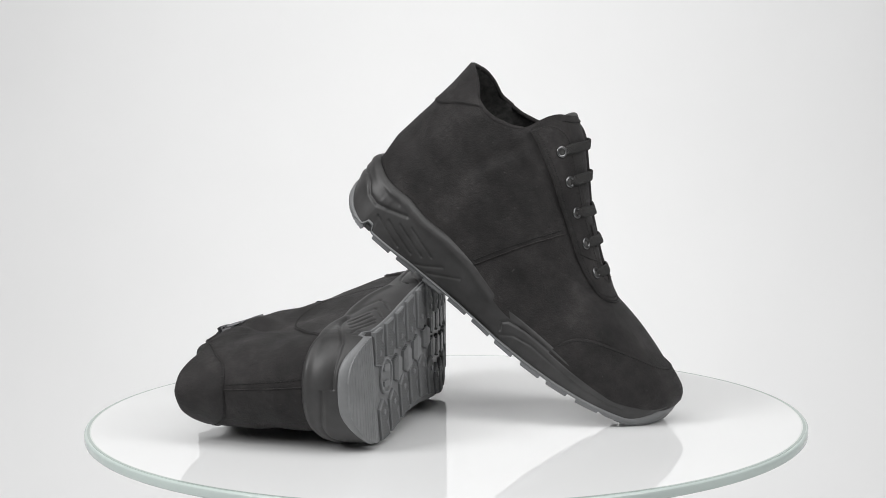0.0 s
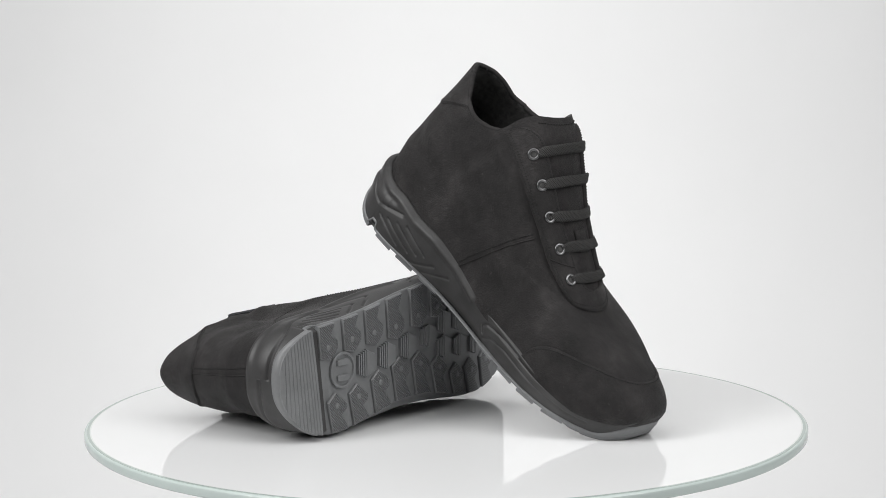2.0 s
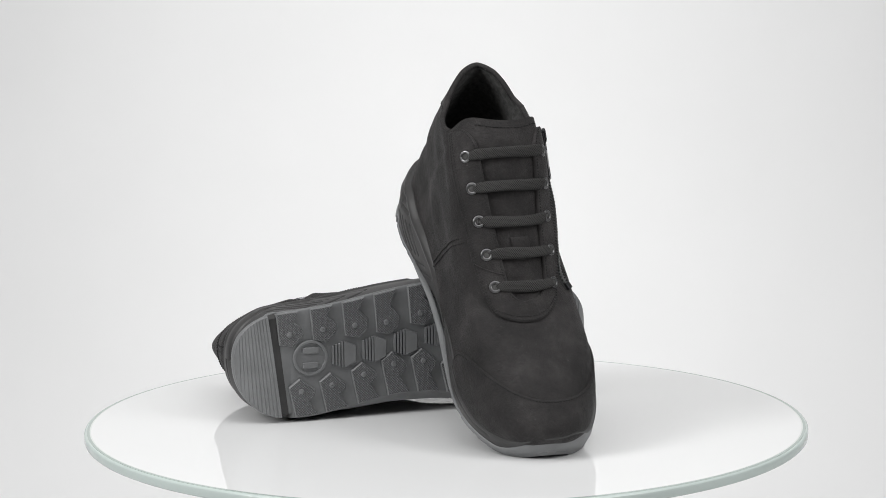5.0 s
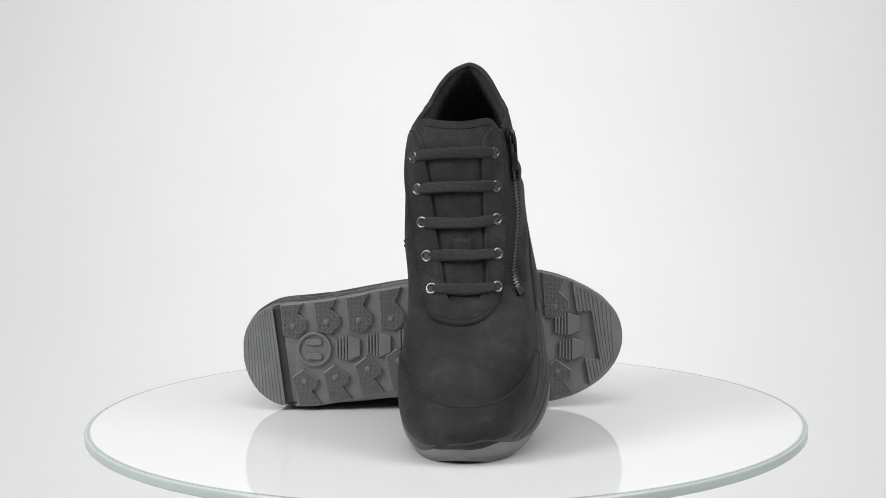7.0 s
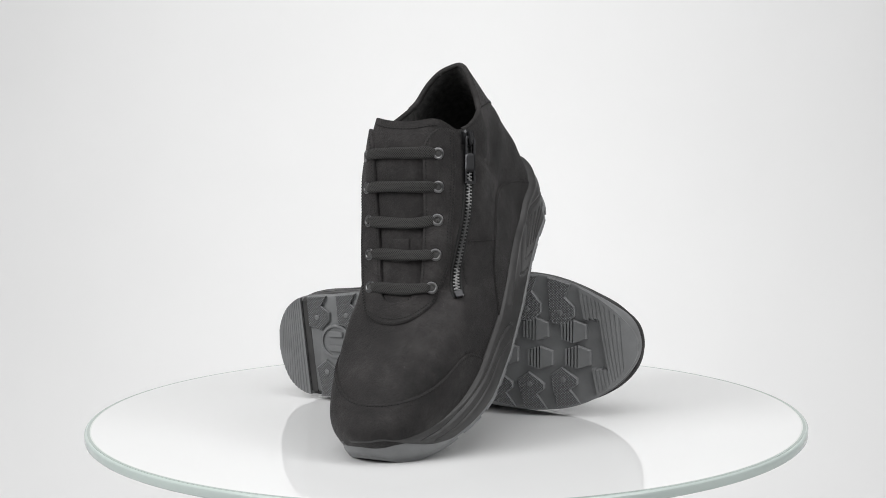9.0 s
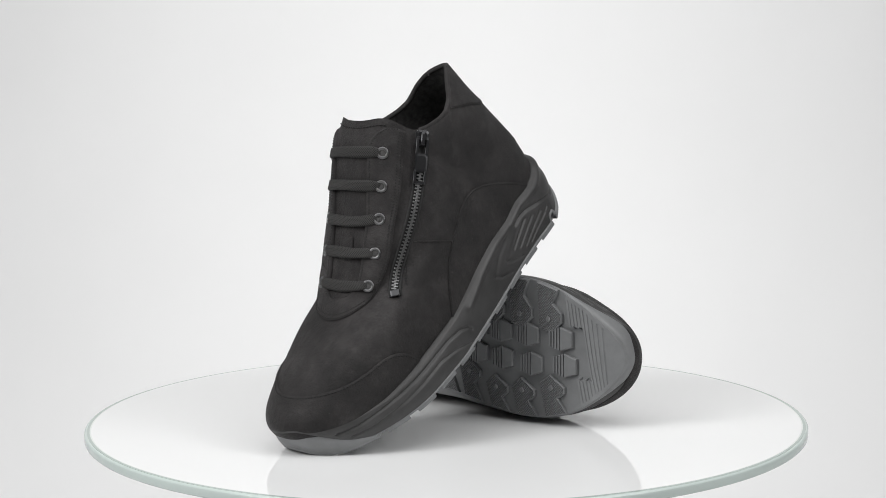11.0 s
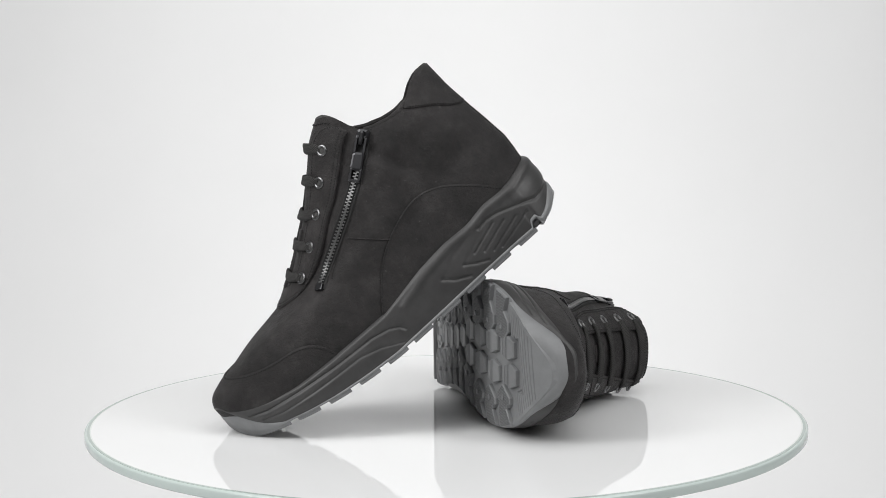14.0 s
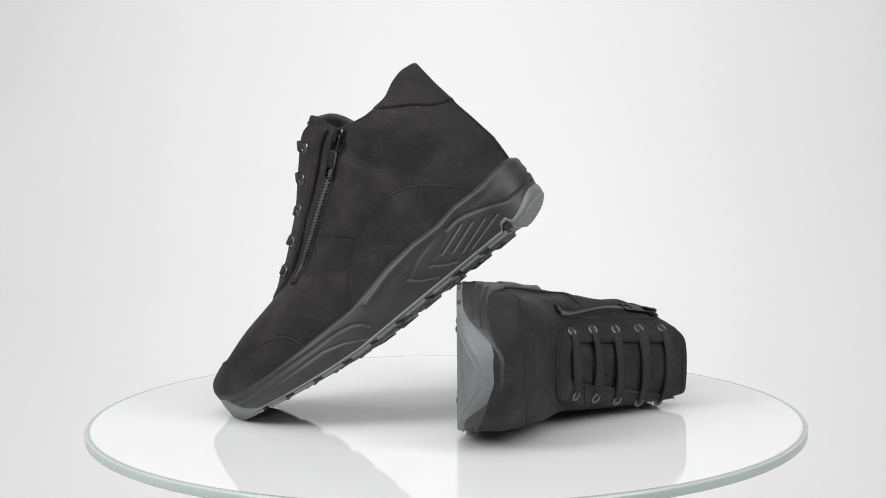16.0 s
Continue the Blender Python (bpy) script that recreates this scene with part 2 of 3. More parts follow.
def build_midsole(root, side):
    u = around(1200)
    arrays = []
    steps = 56
    for i in range(steps + 1):
        f = i / steps
        x, m = sole_loop(u, f)
        lo = bumper_z(x, m) - 1.0
        hi = np.maximum(feather_z(x) + 1.0, lo + 1.5)
        z = lo + (hi - lo) * f
        inner = u <= 0.5
        rel = np.where(inner, midsole_relief(x, z, True), midsole_relief(x, z, False))
        out = rel + 1.6 * np.sin(np.pi * f) - 2.2 * max(0, (f - 0.9) / 0.1) ** 2 - 0.6
        out = out * np.clip((hi - lo) / 8, 0.1, 1)
        ang_n = np.gradient(np.stack([x, m], -1), axis=0)
        nrm = np.stack([ang_n[:, 1], -ang_n[:, 0]], -1)
        nrm = -nrm / (np.linalg.norm(nrm, axis=1)[:, None] + 1e-9)
        x2, m2 = x + nrm[:, 0] * out, m + nrm[:, 1] * out
        arrays.append(to_mesh(x2, m2, z, side))
    x, m = sole_loop(u, 1.0, -6)
    arrays.append(to_mesh(x, m, feather_z(x) - 1.0, side))
    x, m = sole_loop(u, 0.0, -6)
    arrays.insert(0, to_mesh(x, m, tread_z(x) + 6, side))
    bm = bmesh.new()
    rows = add_rows(bm, arrays)
    grid_faces(bm, rows, close=True)
    return part("midsole", bm, MIDSOLE, root, "moulded black foam midsole with grooves")


def build_outsole(root, side):
    u = around(360)
    arrays = []
    for f, out, kind in ((0, -4, "in"), (0, -1.2, "low"), (0, -0.2, "low1"), (0.0, 0.4, "mid"), (0.3, 0.5, "mid2"), (0.8, 0.3, "high"), (1.0, -0.8, "high2"), (1.0, -5, "tuck")):
        x, m = sole_loop(u, f, 0)
        xi, mi = sole_loop(u, f, out)
        lo = tread_z(x) + 2.3
        cut = heel_notch(x, m)
        rim = tread_z(x) + 2.3 - 2.1 * np.clip((x - 232) / 8, 0, 1) - 2.0 * np.clip((22 - x) / 3, 0, 1) + cut
        side_z = lo + cut
        hi = bumper_z(x, m)
        z = {"in": lo, "low": rim, "low1": rim + 0.3, "mid": side_z + (hi - side_z) * 0.3, "mid2": side_z + (hi - side_z) * 0.7, "high": hi - 0.4, "high2": hi, "tuck": hi - 0.3}[kind]
        xi = xi - np.clip((z - 34) / 20, 0, 1) * 1.5 * np.clip((x - 240) / 30, 0, 1)
        arrays.append(to_mesh(xi, mi, z, side))
    bm = bmesh.new()
    rows = add_rows(bm, arrays)
    grid_faces(bm, rows, close=True)
    # the plate between the lugs, as strips across the sole
    n = len(u)
    first = rows[0]
    for j in range(1, n // 2):
        a, b, c, d = first[j - 1], first[j], first[(n - j) % n], first[(n - j + 1) % n]
        quad = [v for i, v in enumerate((a, b, c, d)) if v not in (a, b, c, d)[:i]]
        if len(quad) > 2:
            bm.faces.new(quad)
    last = [first[n // 2 - 1], first[n // 2], first[n // 2 + 1]]
    bm.faces.new(last)
    return part("outsole", bm, OUTSOLE, root, "grey rubber outsole with toe bumper")


def edge_m(x, inner):
    e = end_round(x, HEEL, LENGTH, 38, 84, 2.2, 1.97)
    mid = 5.0 * np.clip((x - 200) / 72, 0, 1)
    return float(mid + (sole_in(x) - mid) * e if inner else mid - (sole_out(x) + mid) * e)


def tread_block(name, outline, mat, parent, side, top=3.4, lip=0.8, studs=()):
    """A raised block of the tread: a flat prism with bevelled edge that follows the sole's rocker."""
    cx = sum(p[0] for p in outline) / len(outline)
    cm = sum(p[1] for p in outline) / len(outline)
    bm = bmesh.new()
    rings = []
    for shrink, h in ((0.0, top), (0.0, lip), (lip, 0.0)):
        ring = []
        for x, m in outline:
            d = max(1e-6, math.hypot(x - cx, m - cm))
            k = max(0.0, 1 - shrink / d)
            xx, mm = cx + (x - cx) * k, cm + (m - cm) * k
            ring.append(bm.verts.new((xx * 0.001, side * mm * 0.001, (float(tread_z(xx)) + h) * 0.001)))
        rings.append(ring)
    grid_faces(bm, rings, close=True)
    bm.faces.new(rings[-1])
    for sx, sm in studs:
        ring = []
        for r, h in ((2.1, 0.1), (1.9, -0.4), (1.2, -0.7), (0.3, -0.75)):
            ring.append([bm.verts.new(((sx + r * math.cos(a)) * 0.001, side * (sm + r * math.sin(a)) * 0.001, (float(tread_z(sx)) + h) * 0.001))
                         for a in [k * math.pi / 5 for k in range(10)]])
        grid_faces(bm, ring, close=True)
        bm.faces.new(ring[-1])
    ob = part(name, bm, mat, parent, smooth=False)
    if mat == KNURL:
        ob.data.materials.append(OUTSOLE)
        for f in ob.data.polygons:
            f.material_index = 0 if abs(f.normal.z) > 0.93 and len(f.vertices) > 5 else 1
    return ob


def tread_pad(name, nx, ny, place, parent, side, mat=None):
    """A wide grooved pad of the tread; place(i, j) gives x, m and the depth for 0 to 1 along and across."""
    bm = bmesh.new()
    rows = []
    for i in range(-1, nx + 2):
        row = []
        for j in range(-1, ny + 2):
            x, m, h = place(min(max(i, 0), nx) / nx, min(max(j, 0), ny) / ny)
            if i in (-1, nx + 1) or j in (-1, ny + 1):
                h = max(3.2, h)
            row.append(bm.verts.new((x * 0.001, side * m * 0.001, (float(tread_z(x)) + h) * 0.001)))
        rows.append(row)
    grid_faces(bm, rows)
    return part(name, bm, mat or OUTSOLE, parent, smooth=False)


def fill_line(points, step=4.0):
    out = []
    for (a, b), (c, d) in zip(points, points[1:]):
        n = max(1, int(math.hypot(c - a, d - b) / step))
        out += [(a + (c - a) * i / n, b + (d - b) * i / n) for i in range(n)]
    return out + [points[-1]]


def build_tread(outsole, side):
    # side lugs: notched blocks from the edge inwards
    for x0, m0 in [(35, 18), (59, 20.5), (82, 22), (105, 23), (130, 28), (152, 32), (175, 33), (198, 32), (221, 30)]:
        e0, e1 = edge_m(x0 - 9, True) - 0.3, edge_m(x0 + 7, True) - 0.3
        tread_block("lug", [(x0 - 9, e0), (x0 - 1, edge_m(x0 - 1, True) - 0.3), (x0 + 7, e1), (x0 + 3, m0 + 0.55 * (e1 - m0)), (x0 + 10, m0 + 4), (x0 + 10, m0 - 2), (x0 + 3, m0 - 9), (x0 - 7, m0 - 7)],
                    KNURL, outsole, side, studs=((x0, m0),))
    for x0, m0 in [(43, -22), (65, -19), (88, -13), (110, -7), (132, -6), (154, -12), (178, -21), (200, -21), (223, -17)]:
        e0, e1 = edge_m(x0 - 4, False) + 0.3, edge_m(x0 + 12, False) + 0.3
        tread_block("lug", [(x0 - 4, e0), (x0 - 9, m0 + 3), (x0 - 1, m0 + 9), (x0 + 10, m0 + 1), (x0 + 10, m0 - 3), (x0 + 5, m0 + 0.42 * (e1 - m0)), (x0 + 12, e1), (x0 + 4, edge_m(x0 + 4, False) + 0.3)],
                    KNURL, outsole, side, studs=((x0, m0),))
    # hexagons down the middle
    for x0, m0 in [(74, 2), (96, 4.5), (119, 8), (142, 12), (161, 2), (161, 20), (182, 19), (183, 0), (204, 18), (207, -2), (230, 17), (233, -1)]:
        w, h = (9, 9.5) if x0 < 130 else (9, 8.3)
        tread_block("hexagon", [(x0, m0 + h), (x0 + w, m0 + h * 0.62), (x0 + w, m0 - h * 0.62), (x0, m0 - h), (x0 - 0.2, m0 - h)], OUTSOLE, outsole, side)
        for k in range(4):
            hh = h * (0.98 - 0.085 * (k + 0.5))
            tread_block("rib", [(x0 - 2.2 * k - 0.6, m0 + hh), (x0 - 2.2 * k - 0.6, m0 - hh), (x0 - 2.2 * k - 1.9, m0 - hh), (x0 - 2.2 * k - 1.9, m0 + hh)], OUTSOLE, outsole, side, lip=0.3)
    # heel pad and toe pad with fine grooves
    def skewed(x, f):
        xs = x + 8.5 * (0.5 - f) * min(1.0, max(0.0, x / 24))
        lo, hi = edge_m(max(xs, HEEL + 0.15), False) + 0.4, edge_m(max(xs, HEEL + 0.15), True) - 0.4
        return xs, lo + (hi - lo) * f

    def heel(i, j):
        x = HEEL + 0.3 + (24.4 - HEEL) * i
        xs, m = skewed(x, j)
        g = (x % 2.3) / 2.3
        return xs, m, 0.4 if g > 0.7 and 2 < x < 23 else 0.0

    def toe(i, j):
        q = 236 + 34.2 * i
        turn = 0.17 * (1 - min(1.0, max(0.0, (q - 252) / 17)))
        lo, hi = edge_m(q, False) + 0.3, edge_m(q, True) - 0.3
        x = q - turn * (lo + (hi - lo) * j - 10)
        lo, hi = edge_m(x, False) + 0.3, edge_m(x, True) - 0.3
        m = lo + (hi - lo) * j
        if q < 239.5 or (q < 250 and -9 < m < 25.5):
            return x, m, 3.3
        g = ((q - 239.5) % 2.5) / 2.5
        return x, m, 0.5 if g > 0.68 and q < 263 and (hi - m > 3 and m - lo > 3) else 0.0

    tread_pad("heel_pad", 80, 28, heel, outsole, side)
    tread_pad("toe_pad", 164, 60, toe, outsole, side)
    # cross groove: its floor takes the midsole's black to stand for its shade
    tread_pad("heel_groove", 4, 28, lambda i, j: (*skewed(24.9 + 5.2 * i, j), 2.0 + 4.0 * min(1.0, max(0.0, (abs(j - 0.5) - 0.465) / 0.035))), outsole, side, MIDSOLE)
    # round badge with raised ring
    bm = bmesh.new()
    zb = float(tread_z(50))
    prof = [(12.4, 3.2), (12.4, 0.6), (12.0, 0.2), (10.6, 0.2), (10.2, 1.5), (0.4, 1.5)]
    rows = [[bm.verts.new(((50 + r * math.cos(a)) * 0.001, side * (1 + r * math.sin(a)) * 0.001, (zb + h) * 0.001)) for a in [2 * math.pi * k / 40 for k in range(40)]] for r, h in prof]
    grid_faces(bm, rows, close=True)
    bm.faces.new(rows[-1])
    part("badge", bm, OUTSOLE, outsole, "round moulded badge on the grey outsole", smooth=False)
    # two plain raised bars
    for c in (-4.2, 6.2):
        tread_block("bar", [(44.4, c - 1.7), (47, c - 2.2), (53, c - 2.2), (55.6, c - 1.7), (55.6, c + 1.7), (53, c + 2.2), (47, c + 2.2), (44.4, c + 1.7)], OUTSOLE, outsole, side, top=1.8, lip=0.4)


# the upper: tilted loops from the sole's edge up to the topline
FRONT = np.array([(268.5, 43), (270, 50), (265.3, 59), (256, 63.9), (246, 66), (220, 66.6), (192.5, 71), (168, 84.3), (148.8, 99.5), (139.8, 106.5), (120.5, 126.4), (104.2, 143.5), (90, 153)], float)
BACK = np.array([(1, 39), (0, 50), (-0.5, 60), (2.6, 80), (4.8, 92), (7.8, 113), (9, 132)], float)
_len = np.r_[0, np.cumsum(np.hypot(*np.diff(FRONT, axis=0).T))]
_len /= _len[-1]
_vs = np.linspace(0, 1, 401)


def _soft(vals, w):
    k = np.exp(-0.5 * (np.arange(-40, 41) / w) ** 2)
    pad = np.r_[2 * vals[0] - vals[40:0:-1], vals, 2 * vals[-1] - vals[-2:-42:-1]]
    return np.convolve(pad, k / k.sum(), mode="valid")


FX, FZ = _soft(np.interp(_vs, _len, FRONT[:, 0]), 7), _soft(np.interp(_vs, _len, FRONT[:, 1]), 7)
_bl = (BACK[:, 1] - 39) / 93
BX, BZ = np.interp(_vs, _bl, BACK[:, 0]), np.interp(_vs, _bl, BACK[:, 1])
LOW_IN = table([0, 40, 70, 110, 150, 190, 215, 270], [29.5, 31.5, 35.5, 43, 47.5, 50.5, 51, 49.5])
LOW_OUT = table([0, 50, 80, 110, 140, 170, 200, 230, 270], [33.5, 35.5, 35, 34, 34.5, 36, 39, 41, 41.5])
MID_IN = table([0, 40, 70, 105, 140, 170, 200, 270], [26, 27, 33, 41.5, 41.5, 40, 43, 47], 10)
MID_OUT = table([0, 40, 70, 105, 134, 170, 200, 270], [28, 31, 35, 37, 36.5, 34, 34, 36], 10)
TOP_IN = table([0, 20, 45, 75, 100, 200], [22, 24, 29, 38, 41, 41], 10)
TOP_OUT = table([0, 20, 45, 75, 100, 200], [27, 29, 32, 37, 38, 36.5], 10)
CENTRE = table([0, 40, 80, 200, 272], [1, 0, -1, 2, 6], 15)


_tc = np.linspace(0, 1, 201)
TOPLINE = _soft(np.interp(_tc, [0, 0.1, 0.2, 0.32, 0.43, 0.55, 0.7, 0.81, 0.87, 0.93, 1.0], [0, -1.5, -6.5, -15, -18.5, -20.5, -20.5, -18.5, -6.5, -1.2, -1]), 4)


def upper(v, u, off=0.0):
    """Points of the upper; v from the sole's edge (0) to the topline (1), u round the loop."""
    v, u = np.broadcast_arrays(np.asarray(v, float), np.asarray(u, float) % 1.0)
    x0, z0 = np.interp(v, _vs, BX), np.interp(v, _vs, BZ)
    x1, z1 = np.interp(v, _vs, FX), np.interp(v, _vs, FZ)
    c = (1 - np.cos(2 * np.pi * u)) / 2
    x = x0 + (x1 - x0) * c
    z = z0 + (z1 - z0) * c
    low = np.clip(1 - v / 0.3, 0, 1)
    low = low * low * (3 - 2 * low)
    z = z + low * (feather_z(x) - 3 - (39 + 8 * np.clip(x / 270.5, 0, 1)))
    hi = np.clip((v - 0.62) / 0.38, 0, 1) ** 1.3
    z = z + hi * np.interp(c, _tc, TOPLINE)
    z = z - np.where(u > 0.5, 3.5 * np.sin(np.pi * np.clip(c / 0.85, 0, 1)) * hi, 0)
    lt = np.interp(v, [0, 0.1, 0.18, 0.3, 0.42, 0.55, 1], [82, 78, 72, 66, 60, 47, 44])
    lt = np.where(u <= 0.5, lt + np.interp(v, [0.2, 0.45, 0.7, 1], [2, 42, 42, 30]), lt - 13 * np.clip((v - 0.3) / 0.3, 0, 1))
    lh = np.interp(v, [0, 0.5, 1], [37, 36, 34])
    e = end_round(x, x0, x1, lh, lt, 2.15)
    peak = np.clip((v - 0.6) / 0.4, 0, 1)
    tip = (1 - np.clip((x0 + 46 - x) / 46, 0, 1) ** 1.6) ** (1 / 1.6)
    e = e * (1 - peak) + np.minimum(e, tip) * peak
    k1, k2 = np.clip(v / 0.38, 0, 1), np.clip((v - 0.38) / 0.62, 0, 1)
    k1, k2 = k1 * k1 * (3 - 2 * k1), k2 * k2 * (3 - 2 * k2)
    win = (LOW_IN(x) * (1 - k1) + MID_IN(x) * k1) * (1 - k2) + TOP_IN(x) * k2
    wout = (LOW_OUT(x) * (1 - k1) + MID_OUT(x) * k1) * (1 - k2) + TOP_OUT(x) * k2
    cm = CENTRE(x)
    m = np.where(u <= 0.5, cm + (win - cm) * e, cm - (wout + cm) * e)
    # slack leather: soft creases at ankle and instep
    wob = 0.9 * np.sin(x * 0.09 + z * 0.16 + np.where(u <= 0.5, 0, 1.7)) * np.sin(z * 0.07 - x * 0.035) * np.clip(v * 4, 0, 1) * np.clip((1 - v) * 5, 0, 1)
    m = m + np.where(u <= 0.5, wob, -wob) * e
    fold = x - (66 + (z - 90) * 0.45)
    deep = 1.5 * (np.exp(-(fold / 5.0) ** 2) - 0.7 * np.exp(-((fold - 9) / 5.0) ** 2)) * np.clip((z - 72) / 18, 0, 1) * np.clip((126 - z) / 12, 0, 1)
    m = m - np.where(u <= 0.5, deep, -0.5 * deep) * e
    p = np.stack([x, m, z], -1)
    if np.ndim(off) or off:
        h = 1e-3
        du = upper(v, u + h) - upper(v, u - h)
        dv = upper(np.minimum(v + h, 1), u) - upper(np.maximum(v - h, 0), u)
        n = np.cross(du, dv)
        n = n / (np.linalg.norm(n, axis=-1)[..., None] + 1e-9)
        n = -n
        p = p + n * np.asarray(off)[..., None]
    return p


def flipped(p, side):
    """To metres; the boot that lies on its side sags towards the disc and flattens there."""
    p = np.array(p, float)
    if side < 0:
        h = np.clip((p[..., 2] - 34) / 98, 0, 1.2)
        m = p[..., 1] - np.where(p[..., 1] > 0, 8.5, 9.5) * h
        fold = p[..., 0] - (60 + (p[..., 2] - 85) * 0.4)
        m = m - 1.6 * np.exp(-(fold / 4.5) ** 2) * np.clip((p[..., 2] - 70) / 20, 0, 1) * np.clip(p[..., 1] / 15, 0, 1)
        m = m + 1.0 * np.exp(-((p[..., 0] - 85) / 30) ** 2) * np.clip((p[..., 2] - 85) / 25, 0, 1) * np.clip(p[..., 1] / 15, 0, 1)
        rest = -29 + 5.0 * np.exp(-((p[..., 0] - 128) / 36) ** 2) * np.clip((62 - p[..., 2]) / 22, 0, 1)
        low = np.clip(rest - m, 0, None)
        p[..., 1] = np.where(m < rest, rest - 9.5 * np.tanh(low / 9.5), m)
    return p * np.array([0.001, 0.001 * side, 0.001])


def surface(name, p, side, mat, parent, label="", close=False):
    bm = bmesh.new()
    rows = add_rows(bm, flipped(p, side))
    grid_faces(bm, rows, close=close)
    return part(name, bm, mat, parent, label)


_GV, _GU = np.meshgrid(np.linspace(0, 1, 260), np.linspace(0.001, 0.499, 320), indexing="ij")
_SIDE = {True: upper(_GV, _GU), False: upper(_GV, 1 - _GU)}


def find(x, z, inner):
    """v and u of the leather's point at x, z on one side."""
    p = _SIDE[inner]
    i = np.argmin((p[..., 0] - x) ** 2 + (p[..., 2] - z) ** 2)
    v, u = _GV.flat[i], _GU.flat[i]
    return v, u if inner else 1 - u


def curve_vu(points, inner, n=60):
    """A smooth line on one side of the boot, through a few x, z stations."""
    q = np.array(points, float)
    t = np.r_[0, np.cumsum(np.hypot(*np.diff(q, axis=0).T))]
    tt = np.linspace(0, t[-1], n)
    xs, zs = np.interp(tt, t, q[:, 0]), np.interp(tt, t, q[:, 1])
    w = max(2, n // 16)
    k = np.ones(2 * w + 1) / (2 * w + 1)
    sm = lambda a: np.convolve(np.r_[2 * a[0] - a[w:0:-1], a, 2 * a[-1] - a[-2:-w - 2:-1]], k, mode="valid")
    xs, zs = sm(xs), sm(zs)
    vu = np.array([find(a, b, inner) for a, b in zip(xs, zs)])
    return sm(vu[:, 0]), sm(vu[:, 1])


_FU = 0.5 + np.linspace(-0.24, 0.24, 481)


def front_u(v, d):
    """u of the point d millimetres round from the front ridge (inner side positive) on loop v."""
    p = upper(np.full(481, v), _FU)
    s = np.r_[0, np.cumsum(np.linalg.norm(np.diff(p, axis=0), axis=1))]
    s = s - s[240]
    return float(np.interp(-d, s, _FU))


def front_v(x):
    return float(np.interp(-x, -FX, _vs))


def stitches(name, V, U, side, parent, off=1.1, pitch=2.0, long=1.5, thick=0.5):
    """A row of short threads along a line of the leather."""
    p = upper(V, U, off * np.ones(len(V)))
    s = np.r_[0, np.cumsum(np.linalg.norm(np.diff(p, axis=0), axis=1))]
    bm = bmesh.new()
    for k in range(int(s[-1] / pitch)):
        ends = [np.array([np.interp(k * pitch + d, s, p[:, c]) for c in range(3)]) for d in (0.3, 0.3 + long)]
        a, b = (Vector(flipped(e, side)) for e in ends)
        way = (b - a).normalized()
        nx = way.orthogonal().normalized()
        ny = way.cross(nx)
        r = thick * 0.001
        rows = [[bm.verts.new(q + nx * r * f * math.cos(t) + ny * r * f * math.sin(t)) for t in (0, 1.57, 3.14, 4.71)]
                for q, f in ((a, 0.4), (a.lerp(b, 0.3), 1.0), (a.lerp(b, 0.7), 1.0), (b, 0.4))]
        grid_faces(bm, rows, close=True)
    return part(name, bm, THREAD, parent, kind="stuff")


def seam_cord(name, V, U, side, parent, mat=None, off=0.2, r=0.5):
    p = flipped(upper(V, U, off * np.ones(len(V))), side)
    bm = bmesh.new()
    rows = []
    for i in range(len(p)):
        way = Vector(p[min(i + 1, len(p) - 1)] - p[max(i - 1, 0)]).normalized()
        nx = way.orthogonal().normalized()
        ny = way.cross(nx)
        rows.append([bm.verts.new(Vector(p[i]) + (nx * math.cos(t) + ny * math.sin(t)) * r * 0.001) for t in [k * math.pi / 3 for k in range(6)]])
    grid_faces(bm, rows, close=True)
    return part(name, bm, mat or NUBUCK, parent)


def boot(side, label):
    """side 1: inner side to +y (right boot); -1: mirrored (left boot)."""
    root = tagged(new("ankle_boot"), label, "boot", group="pair of boots")
    build_midsole(root, side)
    outsole = build_outsole(root, side)
    build_tread(outsole, side)
    build_upper(root, side)
    return root


def patches(name, grids, side, mat, parent, label="", thick=1.3):
    """Leather laid on the upper, from one or more grids of v and u that share their seams; open rims turn down."""
    bm = bmesh.new()
    seen, lows = {}, {}
    for V, U in grids:
        lift = thick(V) if callable(thick) else thick * np.ones(V.shape)
        top, low = flipped(upper(V, U, lift), side), flipped(upper(V, U, -0.5 * np.ones(V.shape)), side)
        rows = []
        for a, b in zip(top, low):
            row = []
            for p, q in zip(a, b):
                key = tuple(np.round(p * 20000).astype(int))
                if key not in seen:
                    seen[key] = bm.verts.new(p)
                    lows[seen[key]] = q
                row.append(seen[key])
            rows.append(row)
        for a, b in zip(rows, rows[1:]):
            for k in range(len(a) - 1):
                q = []
                for v in (a[k], a[k + 1], b[k + 1], b[k]):
                    if v not in q:
                        q.append(v)
                if len(q) > 2 and not bm.faces.get(q):
                    bm.faces.new(q)
    rim = [e for e in bm.edges if len(e.link_faces) == 1]
    under = {}
    for e in rim:
        for v in e.verts:
            if v not in under:
                under[v] = bm.verts.new(lows[v])
    for e in rim:
        a, b = e.verts
        bm.faces.new((a, b, under[b], under[a]))
    return part(name, bm, mat, parent, label)


def below_curve(u0, u1, cu, cv, n=70, rows=18):
    """Grid from the sole's edge up to the line cv(cu)."""
    u = np.linspace(u0, u1, n)
    o = np.argsort(cu)
    top = np.maximum(np.interp(u, np.asarray(cu)[o], np.asarray(cv)[o]), 0.004)
    k = np.linspace(0, 1, rows)[:, None]
    return k * top[None], np.repeat(u[None], rows, 0)


